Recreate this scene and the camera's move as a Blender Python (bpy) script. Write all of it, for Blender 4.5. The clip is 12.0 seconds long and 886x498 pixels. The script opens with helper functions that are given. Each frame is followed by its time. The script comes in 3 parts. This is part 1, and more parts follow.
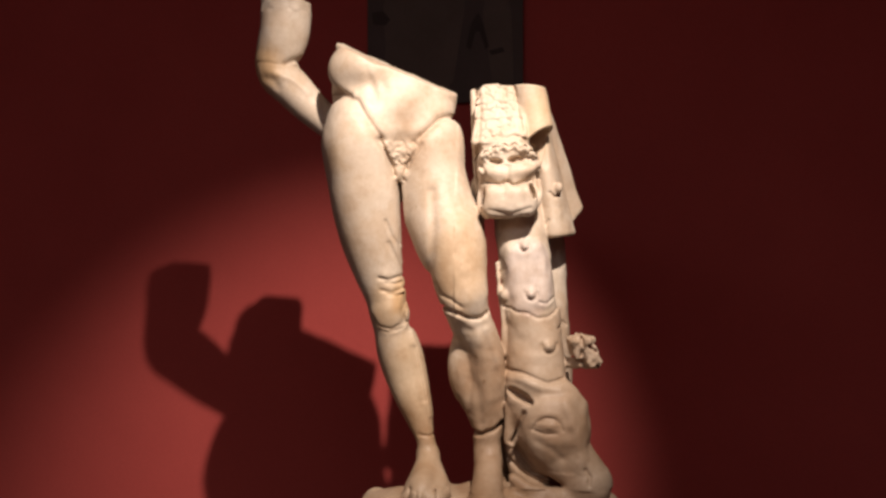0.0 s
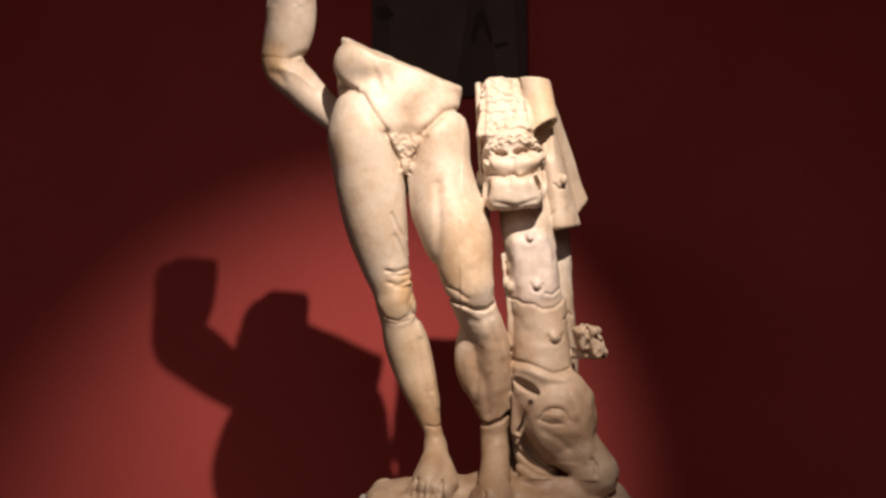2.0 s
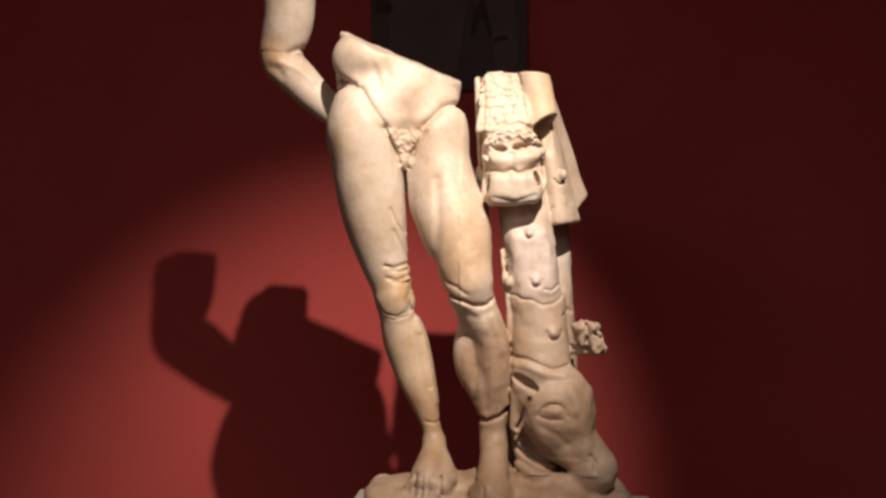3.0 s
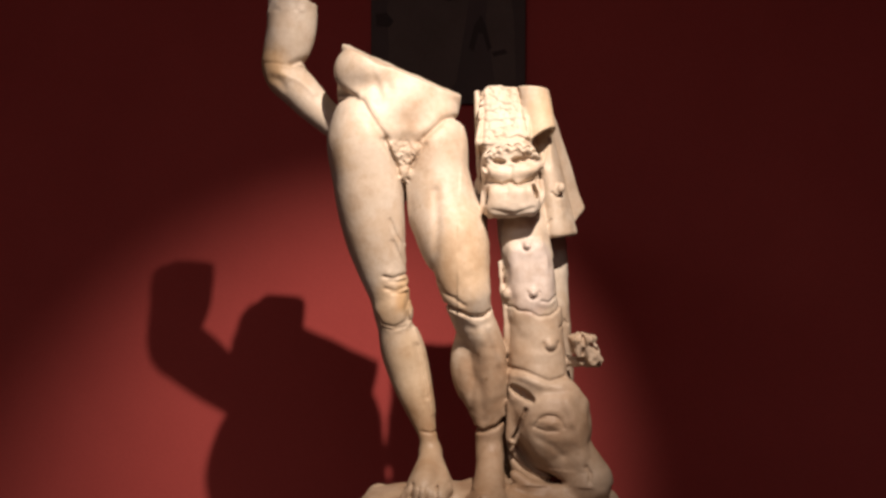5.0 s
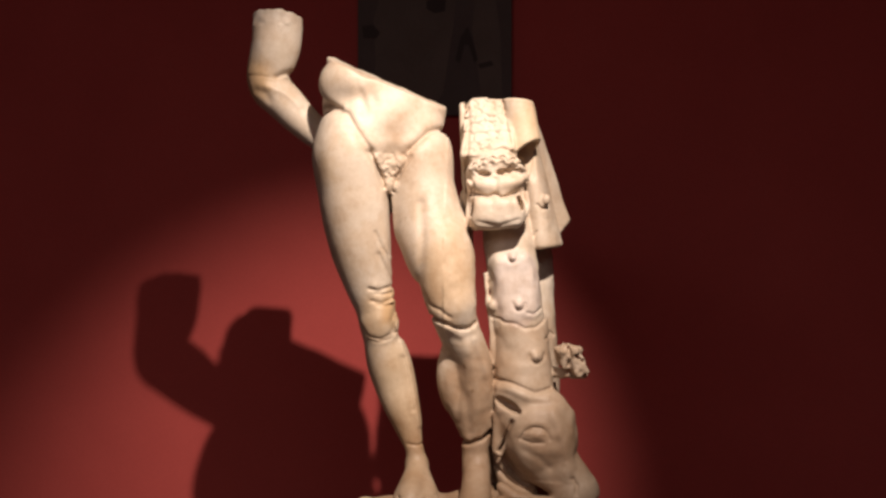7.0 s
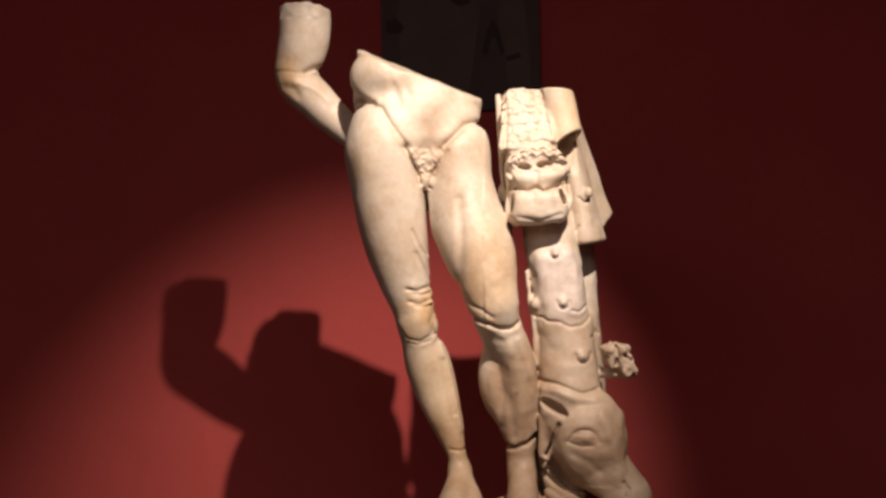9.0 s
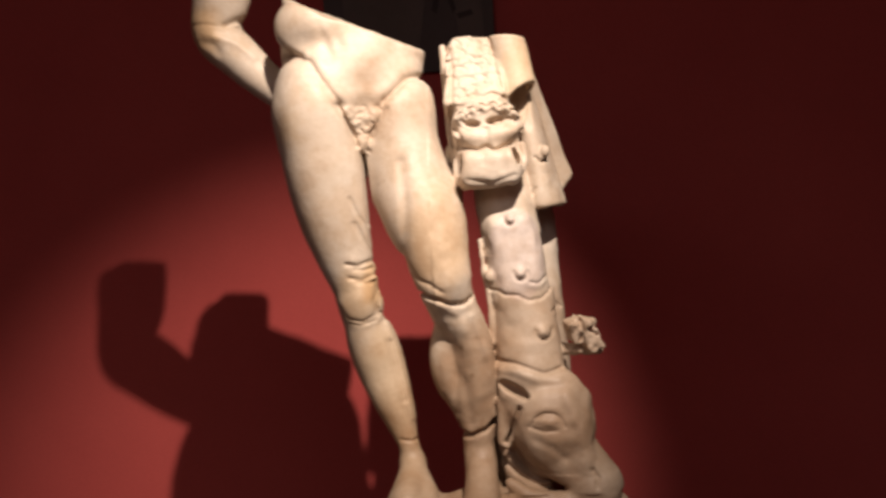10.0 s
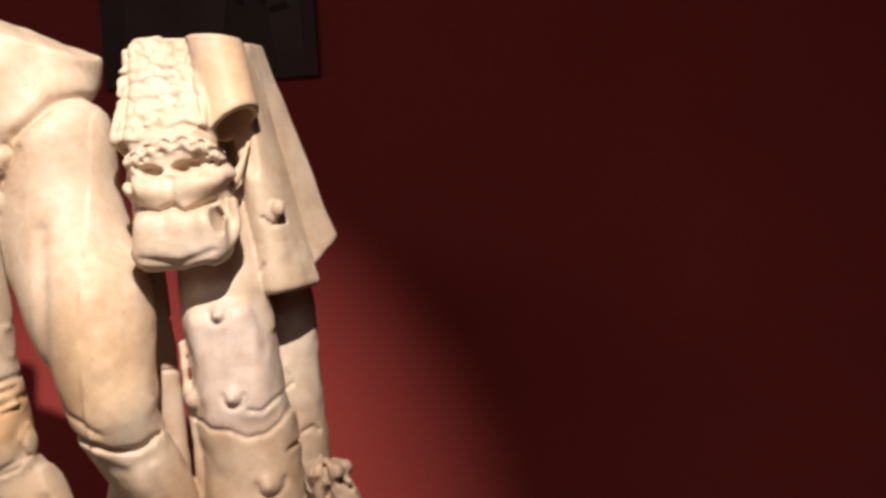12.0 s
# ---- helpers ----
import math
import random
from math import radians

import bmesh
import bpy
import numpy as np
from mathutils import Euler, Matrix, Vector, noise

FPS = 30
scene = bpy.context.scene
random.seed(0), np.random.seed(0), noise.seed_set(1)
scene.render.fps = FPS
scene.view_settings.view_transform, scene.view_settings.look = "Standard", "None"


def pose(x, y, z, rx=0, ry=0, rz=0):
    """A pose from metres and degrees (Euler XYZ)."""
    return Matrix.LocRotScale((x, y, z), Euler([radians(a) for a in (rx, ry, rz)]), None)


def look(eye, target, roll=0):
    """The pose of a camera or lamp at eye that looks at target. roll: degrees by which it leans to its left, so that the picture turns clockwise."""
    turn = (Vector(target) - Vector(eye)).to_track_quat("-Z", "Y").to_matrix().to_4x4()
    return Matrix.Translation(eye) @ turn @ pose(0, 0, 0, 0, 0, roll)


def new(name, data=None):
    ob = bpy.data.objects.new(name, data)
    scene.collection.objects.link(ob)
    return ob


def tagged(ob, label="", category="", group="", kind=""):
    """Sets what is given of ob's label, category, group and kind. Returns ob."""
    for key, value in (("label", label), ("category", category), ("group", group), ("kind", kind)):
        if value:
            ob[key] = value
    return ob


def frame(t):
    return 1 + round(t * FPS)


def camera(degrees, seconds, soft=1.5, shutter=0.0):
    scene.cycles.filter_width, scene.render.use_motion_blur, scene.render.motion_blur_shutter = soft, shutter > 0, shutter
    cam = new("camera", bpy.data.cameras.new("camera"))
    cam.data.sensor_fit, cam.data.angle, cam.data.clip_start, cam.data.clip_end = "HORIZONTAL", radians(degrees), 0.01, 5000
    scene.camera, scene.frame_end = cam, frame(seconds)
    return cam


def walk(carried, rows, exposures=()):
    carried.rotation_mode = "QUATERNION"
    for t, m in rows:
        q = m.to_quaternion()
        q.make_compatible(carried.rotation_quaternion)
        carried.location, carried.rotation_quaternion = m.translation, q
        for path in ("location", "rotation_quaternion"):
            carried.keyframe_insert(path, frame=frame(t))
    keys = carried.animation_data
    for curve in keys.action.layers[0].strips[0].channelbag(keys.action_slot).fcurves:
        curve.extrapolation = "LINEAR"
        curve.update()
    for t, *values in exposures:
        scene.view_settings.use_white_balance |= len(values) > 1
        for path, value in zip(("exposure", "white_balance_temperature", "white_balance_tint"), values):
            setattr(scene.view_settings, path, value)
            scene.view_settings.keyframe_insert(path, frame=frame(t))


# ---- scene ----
cam = camera(51.0, 12.0, soft=2.8, shutter=0.5)
PATH = [
    (0, (0.272, -0.008, 1.648), (0.067, 1.981, 1.613), -0.1),
    (0.5, (0.267, -0.02, 1.65), (0.057, 1.969, 1.621), 0.1),
    (1, (0.26, -0.047, 1.66), (0.051, 1.942, 1.623), -0.7),
    (1.5, (0.265, -0.023, 1.644), (0.052, 1.965, 1.605), -0.7),
    (2, (0.27, -0.026, 1.637), (0.055, 1.962, 1.594), -0.5),
    (2.5, (0.273, -0.022, 1.639), (0.059, 1.966, 1.585), -0.6),
    (3, (0.272, -0.017, 1.645), (0.057, 1.97, 1.586), -0.4),
    (5, (0.263, -0.041, 1.642), (0.06, 1.948, 1.61), 0.2),
    (5.5, (0.263, -0.047, 1.641), (0.061, 1.942, 1.632), 0.3),
    (6, (0.263, -0.045, 1.644), (0.073, 1.946, 1.637), 0.4),
    (6.5, (0.269, -0.052, 1.648), (0.085, 1.94, 1.641), 0.3),
    (7, (0.276, -0.041, 1.647), (0.094, 1.95, 1.637), -0.0),
    (9, (0.202, 0.05, 1.643), (-0.013, 2.038, 1.632), -1.3),
    (9.5, (0.143, 0.127, 1.619), (-0.01, 2.121, 1.581), -2.4),
    (10, (0.241, 0.309, 1.615), (0.087, 2.302, 1.555), -3.1),
    (10.5, (0.438, 0.525, 1.672), (0.25, 2.515, 1.583), -1.4),
    (11, (0.529, 0.799, 1.67), (0.396, 2.794, 1.615), -2.4),
    (11.5, (0.605, 1.044, 1.737), (0.485, 3.037, 1.622), -4.0),
    (12, (0.635, 1.099, 1.743), (0.585, 3.097, 1.675), -3.6),
]
walk(cam, [(t, look(eye, target, roll)) for t, eye, target, roll in PATH])

# ---- light: one ceiling spot on the statue, an added weak fill behind the visitor ----
world = bpy.data.worlds.new("hall")
scene.world = world
world.use_nodes = True
world.node_tree.nodes["Background"].inputs["Color"].default_value = (0.0, 0.0, 0.0, 1)
SPOT_AT, SPOT_TO = (0.69, 0.80, 3.39), (-0.76, 4.07, 0.24)
spot_data = bpy.data.lights.new("spotlight_beam", "SPOT")
spot_data.energy, spot_data.color = 610, (1.0, 0.85, 0.745)
spot_data.spot_size, spot_data.spot_blend, spot_data.shadow_soft_size = radians(41.5), 1.0, 0.024
new("spotlight_beam", spot_data).matrix_world = look(SPOT_AT, SPOT_TO)
# unseen area lamp, added to lift the walls outside the beam
fill_data = bpy.data.lights.new("ambient_fill", "AREA")
fill_data.energy, fill_data.color, fill_data.shape, fill_data.size, fill_data.size_y = 106, (1.0, 0.93, 0.92), "RECTANGLE", 7.0, 3.2
new("ambient_fill", fill_data).matrix_world = look((-0.7, -2.8, 4.3), (-0.7, -2.2, 0.0))
scene.view_settings.exposure = 0.0

# ---- materials ----


def material(name, rough=0.7, metal=0.0):
    m = bpy.data.materials.new(name)
    m.use_nodes = True
    b = m.node_tree.nodes["Principled BSDF"]
    b.inputs["Roughness"].default_value, b.inputs["Metallic"].default_value = rough, metal
    return m, m.node_tree, b


def noise_tex(tree, scale, detail=4, rough=0.55):
    """Noise at a real-world scale, in the object's own metres."""
    at = tree.nodes.new("ShaderNodeTexCoord")
    n = tree.nodes.new("ShaderNodeTexNoise")
    n.inputs["Scale"].default_value, n.inputs["Detail"].default_value, n.inputs["Roughness"].default_value = scale, detail, rough
    tree.links.new(at.outputs["Object"], n.inputs["Vector"])
    return n.outputs["Fac"]


def ramp(tree, fac, *stops):
    r = tree.nodes.new("ShaderNodeValToRGB")
    e = r.color_ramp.elements
    while len(e) < len(stops):
        e.new(0.5)
    for k, (place, colour) in zip(e, stops):
        k.position, k.color = place, (*colour, 1)
    tree.links.new(fac, r.inputs["Fac"])
    return r.outputs["Color"]


def mix(tree, how, fac, a, b):
    m = tree.nodes.new("ShaderNodeMix")
    m.data_type, m.blend_type = "RGBA", how
    for socket, value in ((m.inputs[0], fac), (m.inputs[6], a), (m.inputs[7], b)):
        if isinstance(value, (int, float)):
            socket.default_value = value
        elif isinstance(value, tuple):
            socket.default_value = (*value, 1)
        else:
            tree.links.new(value, socket)
    return m.outputs[2]


def bump(tree, bsdf, *layers):
    last = None
    for height, strength, distance in layers:
        n = tree.nodes.new("ShaderNodeBump")
        n.inputs["Strength"].default_value, n.inputs["Distance"].default_value = strength, distance
        tree.links.new(height, n.inputs["Height"])
        if last:
            tree.links.new(last, n.inputs["Normal"])
        last = n.outputs["Normal"]
    tree.links.new(last, bsdf.inputs["Normal"])


def patch(tree, centre, size, soft, ragged=0.35):
    """1 within an ellipsoid of the stone, 0 outside, with an uneven edge."""
    at = tree.nodes.new("ShaderNodeTexCoord")
    m = tree.nodes.new("ShaderNodeMapping")
    m.vector_type = "TEXTURE"
    m.inputs["Location"].default_value, m.inputs["Scale"].default_value = centre, size
    tree.links.new(at.outputs["Object"], m.inputs["Vector"])
    d = tree.nodes.new("ShaderNodeVectorMath")
    d.operation = "LENGTH"
    tree.links.new(m.outputs["Vector"], d.inputs[0])
    edge = tree.nodes.new("ShaderNodeMath")
    edge.operation = "MULTIPLY_ADD"
    tree.links.new(noise_tex(tree, 14, 5, 0.65), edge.inputs[0])
    edge.inputs[1].default_value = ragged * 2
    tree.links.new(d.outputs["Value"], edge.inputs[2])
    r = tree.nodes.new("ShaderNodeMapRange")
    r.interpolation_type = "SMOOTHSTEP"
    r.inputs["From Min"].default_value, r.inputs["From Max"].default_value = 1 + ragged - soft, 1 + ragged + soft
    r.inputs["To Min"].default_value, r.inputs["To Max"].default_value = 1, 0
    tree.links.new(edge.outputs["Value"], r.inputs["Value"])
    return r.outputs["Result"]


def make_marble():
    m, t, b = material("aged_marble", 0.52)
    c = ramp(t, noise_tex(t, 4.2, 5, 0.6), (0.33, (0.47, 0.36, 0.265)), (0.47, (0.555, 0.455, 0.355)), (0.70, (0.62, 0.535, 0.445)))
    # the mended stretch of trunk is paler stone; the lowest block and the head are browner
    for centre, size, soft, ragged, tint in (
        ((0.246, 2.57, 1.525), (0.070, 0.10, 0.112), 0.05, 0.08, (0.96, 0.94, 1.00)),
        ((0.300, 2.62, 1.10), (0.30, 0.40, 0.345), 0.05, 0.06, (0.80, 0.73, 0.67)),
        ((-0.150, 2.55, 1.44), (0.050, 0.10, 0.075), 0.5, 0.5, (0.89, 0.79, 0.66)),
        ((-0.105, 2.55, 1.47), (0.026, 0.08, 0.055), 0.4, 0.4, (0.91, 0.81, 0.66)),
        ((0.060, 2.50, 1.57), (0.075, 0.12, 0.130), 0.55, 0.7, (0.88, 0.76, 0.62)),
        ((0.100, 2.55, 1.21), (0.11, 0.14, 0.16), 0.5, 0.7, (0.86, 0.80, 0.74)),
        # base and feet: browner stone, tinted darker still for the beam's falloff
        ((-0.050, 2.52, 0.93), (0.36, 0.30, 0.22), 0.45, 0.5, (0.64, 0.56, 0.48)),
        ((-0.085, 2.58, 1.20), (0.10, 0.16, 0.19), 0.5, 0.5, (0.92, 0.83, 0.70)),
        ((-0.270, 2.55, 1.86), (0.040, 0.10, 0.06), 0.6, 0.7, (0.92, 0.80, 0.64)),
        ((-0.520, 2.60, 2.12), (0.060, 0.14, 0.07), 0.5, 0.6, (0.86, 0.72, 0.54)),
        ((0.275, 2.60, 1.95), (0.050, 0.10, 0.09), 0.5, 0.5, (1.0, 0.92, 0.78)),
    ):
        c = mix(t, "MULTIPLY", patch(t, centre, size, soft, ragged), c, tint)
    stains = ramp(t, noise_tex(t, 9, 6, 0.7), (0.40, (0.74, 0.58, 0.42)), (0.54, (1, 1, 1)))
    c = mix(t, "MULTIPLY", 0.35, c, stains)
    grain = ramp(t, noise_tex(t, 60, 5, 0.65), (0.3, (0.84, 0.81, 0.76)), (0.6, (1, 1, 1)))
    c = mix(t, "MULTIPLY", 0.6, c, grain)
    pits = ramp(t, noise_tex(t, 23, 6, 0.7), (0.27, (0.50, 0.40, 0.28)), (0.36, (1, 1, 1)))
    c = mix(t, "MULTIPLY", 0.7, c, pits)
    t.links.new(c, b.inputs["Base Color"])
    b.inputs["Specular IOR Level"].default_value = 0.35
    bump(t, b, (noise_tex(t, 30, 6, 0.7), 0.35, 0.004), (noise_tex(t, 260, 3), 0.12, 0.001))
    return m


def make_paint(name, dark, light, scale=1.3):
    """Matt wall paint, rolled, with faint clouding."""
    m, t, b = material(name, 0.88)
    c = ramp(t, noise_tex(t, scale, 5, 0.6), (0.3, dark), (0.7, light))
    fine = ramp(t, noise_tex(t, 90, 3), (0.3, (0.93, 0.93, 0.93)), (0.7, (1, 1, 1)))
    t.links.new(mix(t, "MULTIPLY", 1.0, c, fine), b.inputs["Base Color"])
    b.inputs["Specular IOR Level"].default_value = 0.25
    bump(t, b, (noise_tex(t, 180, 3), 0.12, 0.001), (noise_tex(t, 7, 3), 0.1, 0.006))
    return m


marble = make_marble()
red_paint = make_paint("matt_red_paint", (0.44, 0.068, 0.060), (0.50, 0.082, 0.071))
ceiling_paint = make_paint("dark_ceiling_paint", (0.05, 0.045, 0.042), (0.07, 0.062, 0.058))
floor_stone = make_paint("grey_floor_stone", (0.16, 0.14, 0.12), (0.24, 0.21, 0.18), 4)
plinth_paint = make_paint("grey_plinth_paint", (0.30, 0.27, 0.23), (0.36, 0.33, 0.28), 3)
print_board = make_paint("dark_print_board", (0.105, 0.084, 0.076), (0.130, 0.105, 0.095), 5)
print_grey = make_paint("dark_print_grey", (0.135, 0.108, 0.090), (0.165, 0.132, 0.112), 6)
print_black = make_paint("dark_print_black", (0.062, 0.050, 0.046), (0.075, 0.060, 0.055), 6)
lamp_black, _, lamp_bsdf = material("black_lamp_metal", 0.45)
lamp_bsdf.inputs["Base Color"].default_value = (0.02, 0.02, 0.02, 1)


# ---- mesh helpers ----


def part(name, bm, mat, parent=None, label=""):
    me = bpy.data.meshes.new(name)
    bmesh.ops.recalc_face_normals(bm, faces=bm.faces)
    bm.to_mesh(me)
    bm.free()
    me.materials.append(mat)
    ob = new(name, me)
    ob.parent = parent
    return tagged(ob, label)


def block(lo, hi, bevel=0.0):
    bm = bmesh.new()
    bmesh.ops.create_cube(bm, size=1)
    for v in bm.verts:
        v.co = [lo[i] + (v.co[i] + 0.5) * (hi[i] - lo[i]) for i in range(3)]
    if bevel:
        bmesh.ops.bevel(bm, geom=bm.edges[:], offset=bevel, segments=2, affect="EDGES", profile=0.5)
    return bm


# ---- the hall ----
WALL_Y, LEFT, RIGHT, BACK, TOP = 4.07, -4.6, 5.2, -5.0, 4.4
for name, lo, hi in (
    ("wall_north", (LEFT - 0.2, WALL_Y, 0), (RIGHT + 0.2, WALL_Y + 0.2, TOP)),
    ("wall_south", (LEFT - 0.2, BACK - 0.2, 0), (RIGHT + 0.2, BACK, TOP)),
    ("wall_west", (LEFT - 0.2, BACK, 0), (LEFT, WALL_Y, TOP)),
    ("wall_east", (RIGHT, BACK, 0), (RIGHT + 0.2, WALL_Y, TOP)),
):
    tagged(part(name, block(lo, hi), red_paint), "matt dark red painted museum wall", "wall", kind="structure")
tagged(part("floor", block((LEFT - 0.2, BACK - 0.2, -0.2), (RIGHT + 0.2, WALL_Y + 0.2, 0)), floor_stone), "dull grey stone museum floor", "floor", kind="structure")
tagged(part("ceiling", block((LEFT - 0.2, BACK - 0.2, TOP), (RIGHT + 0.2, WALL_Y + 0.2, TOP + 0.2)), ceiling_paint), "dark painted museum ceiling", "ceiling", kind="structure")


# ---- the statue, carved as one solid in a field of distances ----
class Carving:
    """A block of space in cells of h metres; f is under zero inside the stone."""

    def __init__(self, lo, hi, h):
        self.lo, self.h = np.array(lo), h
        self.n = np.ceil((np.array(hi) - self.lo) / h).astype(int)
        self.f = np.full(self.n, 0.2, np.float32)
        self.drawn = np.zeros(self.n, np.float32)
        self.axis = [(self.lo[i] + h * np.arange(self.n[i])).astype(np.float32) for i in range(3)]

    def near(self, lo, hi):
        a = np.clip(np.floor((np.array(lo) - self.lo) / self.h).astype(int), 0, self.n)
        b = np.clip(np.ceil((np.array(hi) - self.lo) / self.h).astype(int) + 1, 0, self.n)
        s = tuple(slice(i, j) for i, j in zip(a, b))
        x, y, z = (self.axis[i][s[i]] for i in range(3))
        return s, x[:, None, None], y[None, :, None], z[None, None, :]

    def blend(self, s, d, k, cut=False):
        g = self.f[s]
        if cut:
            w = np.clip(0.5 - 0.5 * (g + d) / k, 0, 1)
            self.f[s] = g * (1 - w) - d * w + k * w * (1 - w)
        else:
            w = np.clip(0.5 + 0.5 * (g - d) / k, 0, 1)
            self.f[s] = g * (1 - w) + d * w - k * w * (1 - w)

    def tube(self, joints, deep=1.0):
        """The distance to a smooth tapered rod through (place, radius) joints, and the cells near it."""
        p = [Vector((*c, r)) for c, r in joints]
        if len(p) > 2:
            ends = [2 * p[0] - p[1], *p, 2 * p[-1] - p[-2]]
            p = []
            for a, b, c, d in zip(ends, ends[1:], ends[2:], ends[3:]):
                for t in np.arange(8) / 8:
                    p.append(0.5 * (2 * b + (c - a) * t + (2 * a - 5 * b + 4 * c - d) * t**2 + (3 * b - a - 3 * c + d) * t**3))
            p.append(ends[-2])
        pad = max(v[3] for v in p) * max(1, deep) + 0.06
        s, x, y, z = self.near([min(v[i] for v in p) - pad for i in range(3)], [max(v[i] for v in p) + pad for i in range(3)])
        best = None
        for a, b in zip(p, p[1:]):
            u = b - a
            size = max(u[0] ** 2 + u[1] ** 2 + u[2] ** 2, 1e-9)
            t = np.clip(((x - a[0]) * u[0] + (y - a[1]) * u[1] + (z - a[2]) * u[2]) / size, 0, 1)
            d = np.sqrt((x - a[0] - t * u[0]) ** 2 + ((y - a[1] - t * u[1]) / deep) ** 2 + (z - a[2] - t * u[2]) ** 2) - (a[3] + t * u[3])
            best = d if best is None else np.minimum(best, d)
        return s, best

    def limb(self, *joints, k=0.02, deep=1.0, cut=False):
        s, d = self.tube(joints, deep)
        self.blend(s, d, k, cut)

    def sheet(self, a0, a1, b0, b1, r, k=0.006, sag=0.0):
        """A thin curved leaf of stone between the edges a0-a1 and b0-b1; sag bellies it along y."""
        a0, a1, b0, b1 = Vector(a0), Vector(a1), Vector(b0), Vector(b1)
        n = max(3, int(max((a1 - a0).length, (b1 - b0).length) / r * 2.2) + 1)
        lo = [min(v[i] for v in (a0, a1, b0, b1)) - 0.05 - abs(sag) for i in range(3)]
        hi = [max(v[i] for v in (a0, a1, b0, b1)) + 0.05 + abs(sag) for i in range(3)]
        s, x, y, z = self.near(lo, hi)
        best = None
        for i in range(n):
            q = i / (n - 1)
            bow = Vector((0, -sag * 4 * q * (1 - q), 0))
            a, b = a0.lerp(a1, q) + bow, b0.lerp(b1, q) + bow
            u = b - a
            t = np.clip(((x - a[0]) * u[0] + (y - a[1]) * u[1] + (z - a[2]) * u[2]) / u.length_squared, 0, 1)
            d = np.sqrt((x - a[0] - t * u[0]) ** 2 + (y - a[1] - t * u[1]) ** 2 + (z - a[2] - t * u[2]) ** 2) - r
            best = d if best is None else np.minimum(best, d)
        self.blend(s, best, k)

    def lump(self, c, r, turn=(0, 0, 0), k=0.015, cut=False):
        """An ellipsoid with half sizes r, turned by Euler degrees."""
        e = max(r) + k + 0.03
        s, x, y, z = self.near([v - e for v in c], [v + e for v in c])
        m = Euler([radians(a) for a in turn]).to_matrix().transposed()
        p = [m[i][0] * (x - c[0]) + m[i][1] * (y - c[1]) + m[i][2] * (z - c[2]) for i in range(3)]
        q = np.sqrt(sum((p[i] / r[i]) ** 2 for i in range(3)))
        g = np.sqrt(sum((p[i] / r[i] ** 2) ** 2 for i in range(3))) + 1e-6
        self.blend(s, q * (q - 1) / g, k, cut)

    def slab(self, c, half, turn=(0, 0, 0), soft=0.008, k=0.01, cut=False):
        """A box with rounded edges."""
        e = math.dist((0, 0, 0), half) + k + 0.03
        s, x, y, z = self.near([v - e for v in c], [v + e for v in c])
        m = Euler([radians(a) for a in turn]).to_matrix().transposed()
        p = [abs(m[i][0] * (x - c[0]) + m[i][1] * (y - c[1]) + m[i][2] * (z - c[2])) - (half[i] - soft) for i in range(3)]
        d = np.sqrt(sum(np.maximum(v, 0) ** 2 for v in p)) + np.minimum(np.maximum(np.maximum(p[0], p[1]), p[2]), 0) - soft
        self.blend(s, d, k, cut)

    def above(self, c, normal, lo, hi, k=0.004, rough=0.0):
        """Breaks off what lies beyond a plane, within a box."""
        s, x, y, z = self.near(lo, hi)
        n = Vector(normal).normalized()
        d = -(n[0] * (x - c[0]) + n[1] * (y - c[1]) + n[2] * (z - c[2]))
        if rough:
            d = d + rough * (np.sin(x * 71 + z * 23) * np.sin(y * 53 + 1) + 0.5 * np.sin(x * 151 + y * 97))
        self.blend(s, d, k, True)

    def line(self, *xz, wide=0.006, depth=0.006, y=(2.2, 2.75)):
        """Draws a groove (depth over 0) or a ridge (under 0) on the front along (x, z) places."""
        e = wide * 2.6
        for (ax, az), (bx, bz) in zip(xz, xz[1:]):
            s, x, yy, z = self.near((min(ax, bx) - e, y[0], min(az, bz) - e), (max(ax, bx) + e, y[1], max(az, bz) + e))
            ux, uz = bx - ax, bz - az
            t = np.clip(((x - ax) * ux + (z - az) * uz) / max(ux * ux + uz * uz, 1e-9), 0, 1)
            q = ((x - ax - t * ux) ** 2 + (z - az - t * uz) ** 2) / wide**2
            self.drawn[s] = np.maximum(self.drawn[s], np.exp(-q) + 0 * yy)
        a, b = np.array(xz).min(0) - e, np.array(xz).max(0) + e
        s, *_ = self.near((a[0], y[0], a[1]), (b[0], y[1], b[1]))
        self.f[s] += depth * self.drawn[s]
        self.drawn[s] = 0

    def swell(self, at, size, amount, turn=0, y=(2.2, 2.8)):
        """Raises (amount over 0) or hollows the front softly round an (x, z) place."""
        e = 2.4 * max(size)
        s, x, yy, z = self.near((at[0] - e, y[0], at[1] - e), (at[0] + e, y[1], at[1] + e))
        ca, sa = math.cos(radians(turn)), math.sin(radians(turn))
        u, v = (x - at[0]) * ca + (z - at[1]) * sa, -(x - at[0]) * sa + (z - at[1]) * ca
        self.f[s] -= amount * np.exp(-((u / size[0]) ** 2) - (v / size[1]) ** 2) + 0 * yy

    def weather(self, lo, hi, grain, amount):
        """Uneven wear: smooth random relief with lumps about grain metres wide."""
        s, x, y, z = self.near(lo, hi)
        g = self.f[s]
        n = [int(v * self.h / grain) + 3 for v in g.shape]
        v = np.random.rand(*n).astype(np.float32) * 2 - 1
        for i in range(3):
            t = np.arange(g.shape[i]) * self.h / grain
            k = t.astype(int)
            w = (t - k).astype(np.float32)
            w = w * w * (3 - 2 * w)
            w = w.reshape([-1 if j == i else 1 for j in range(3)])
            v = np.take(v, k, i) * (1 - w) + np.take(v, k + 1, i) * w
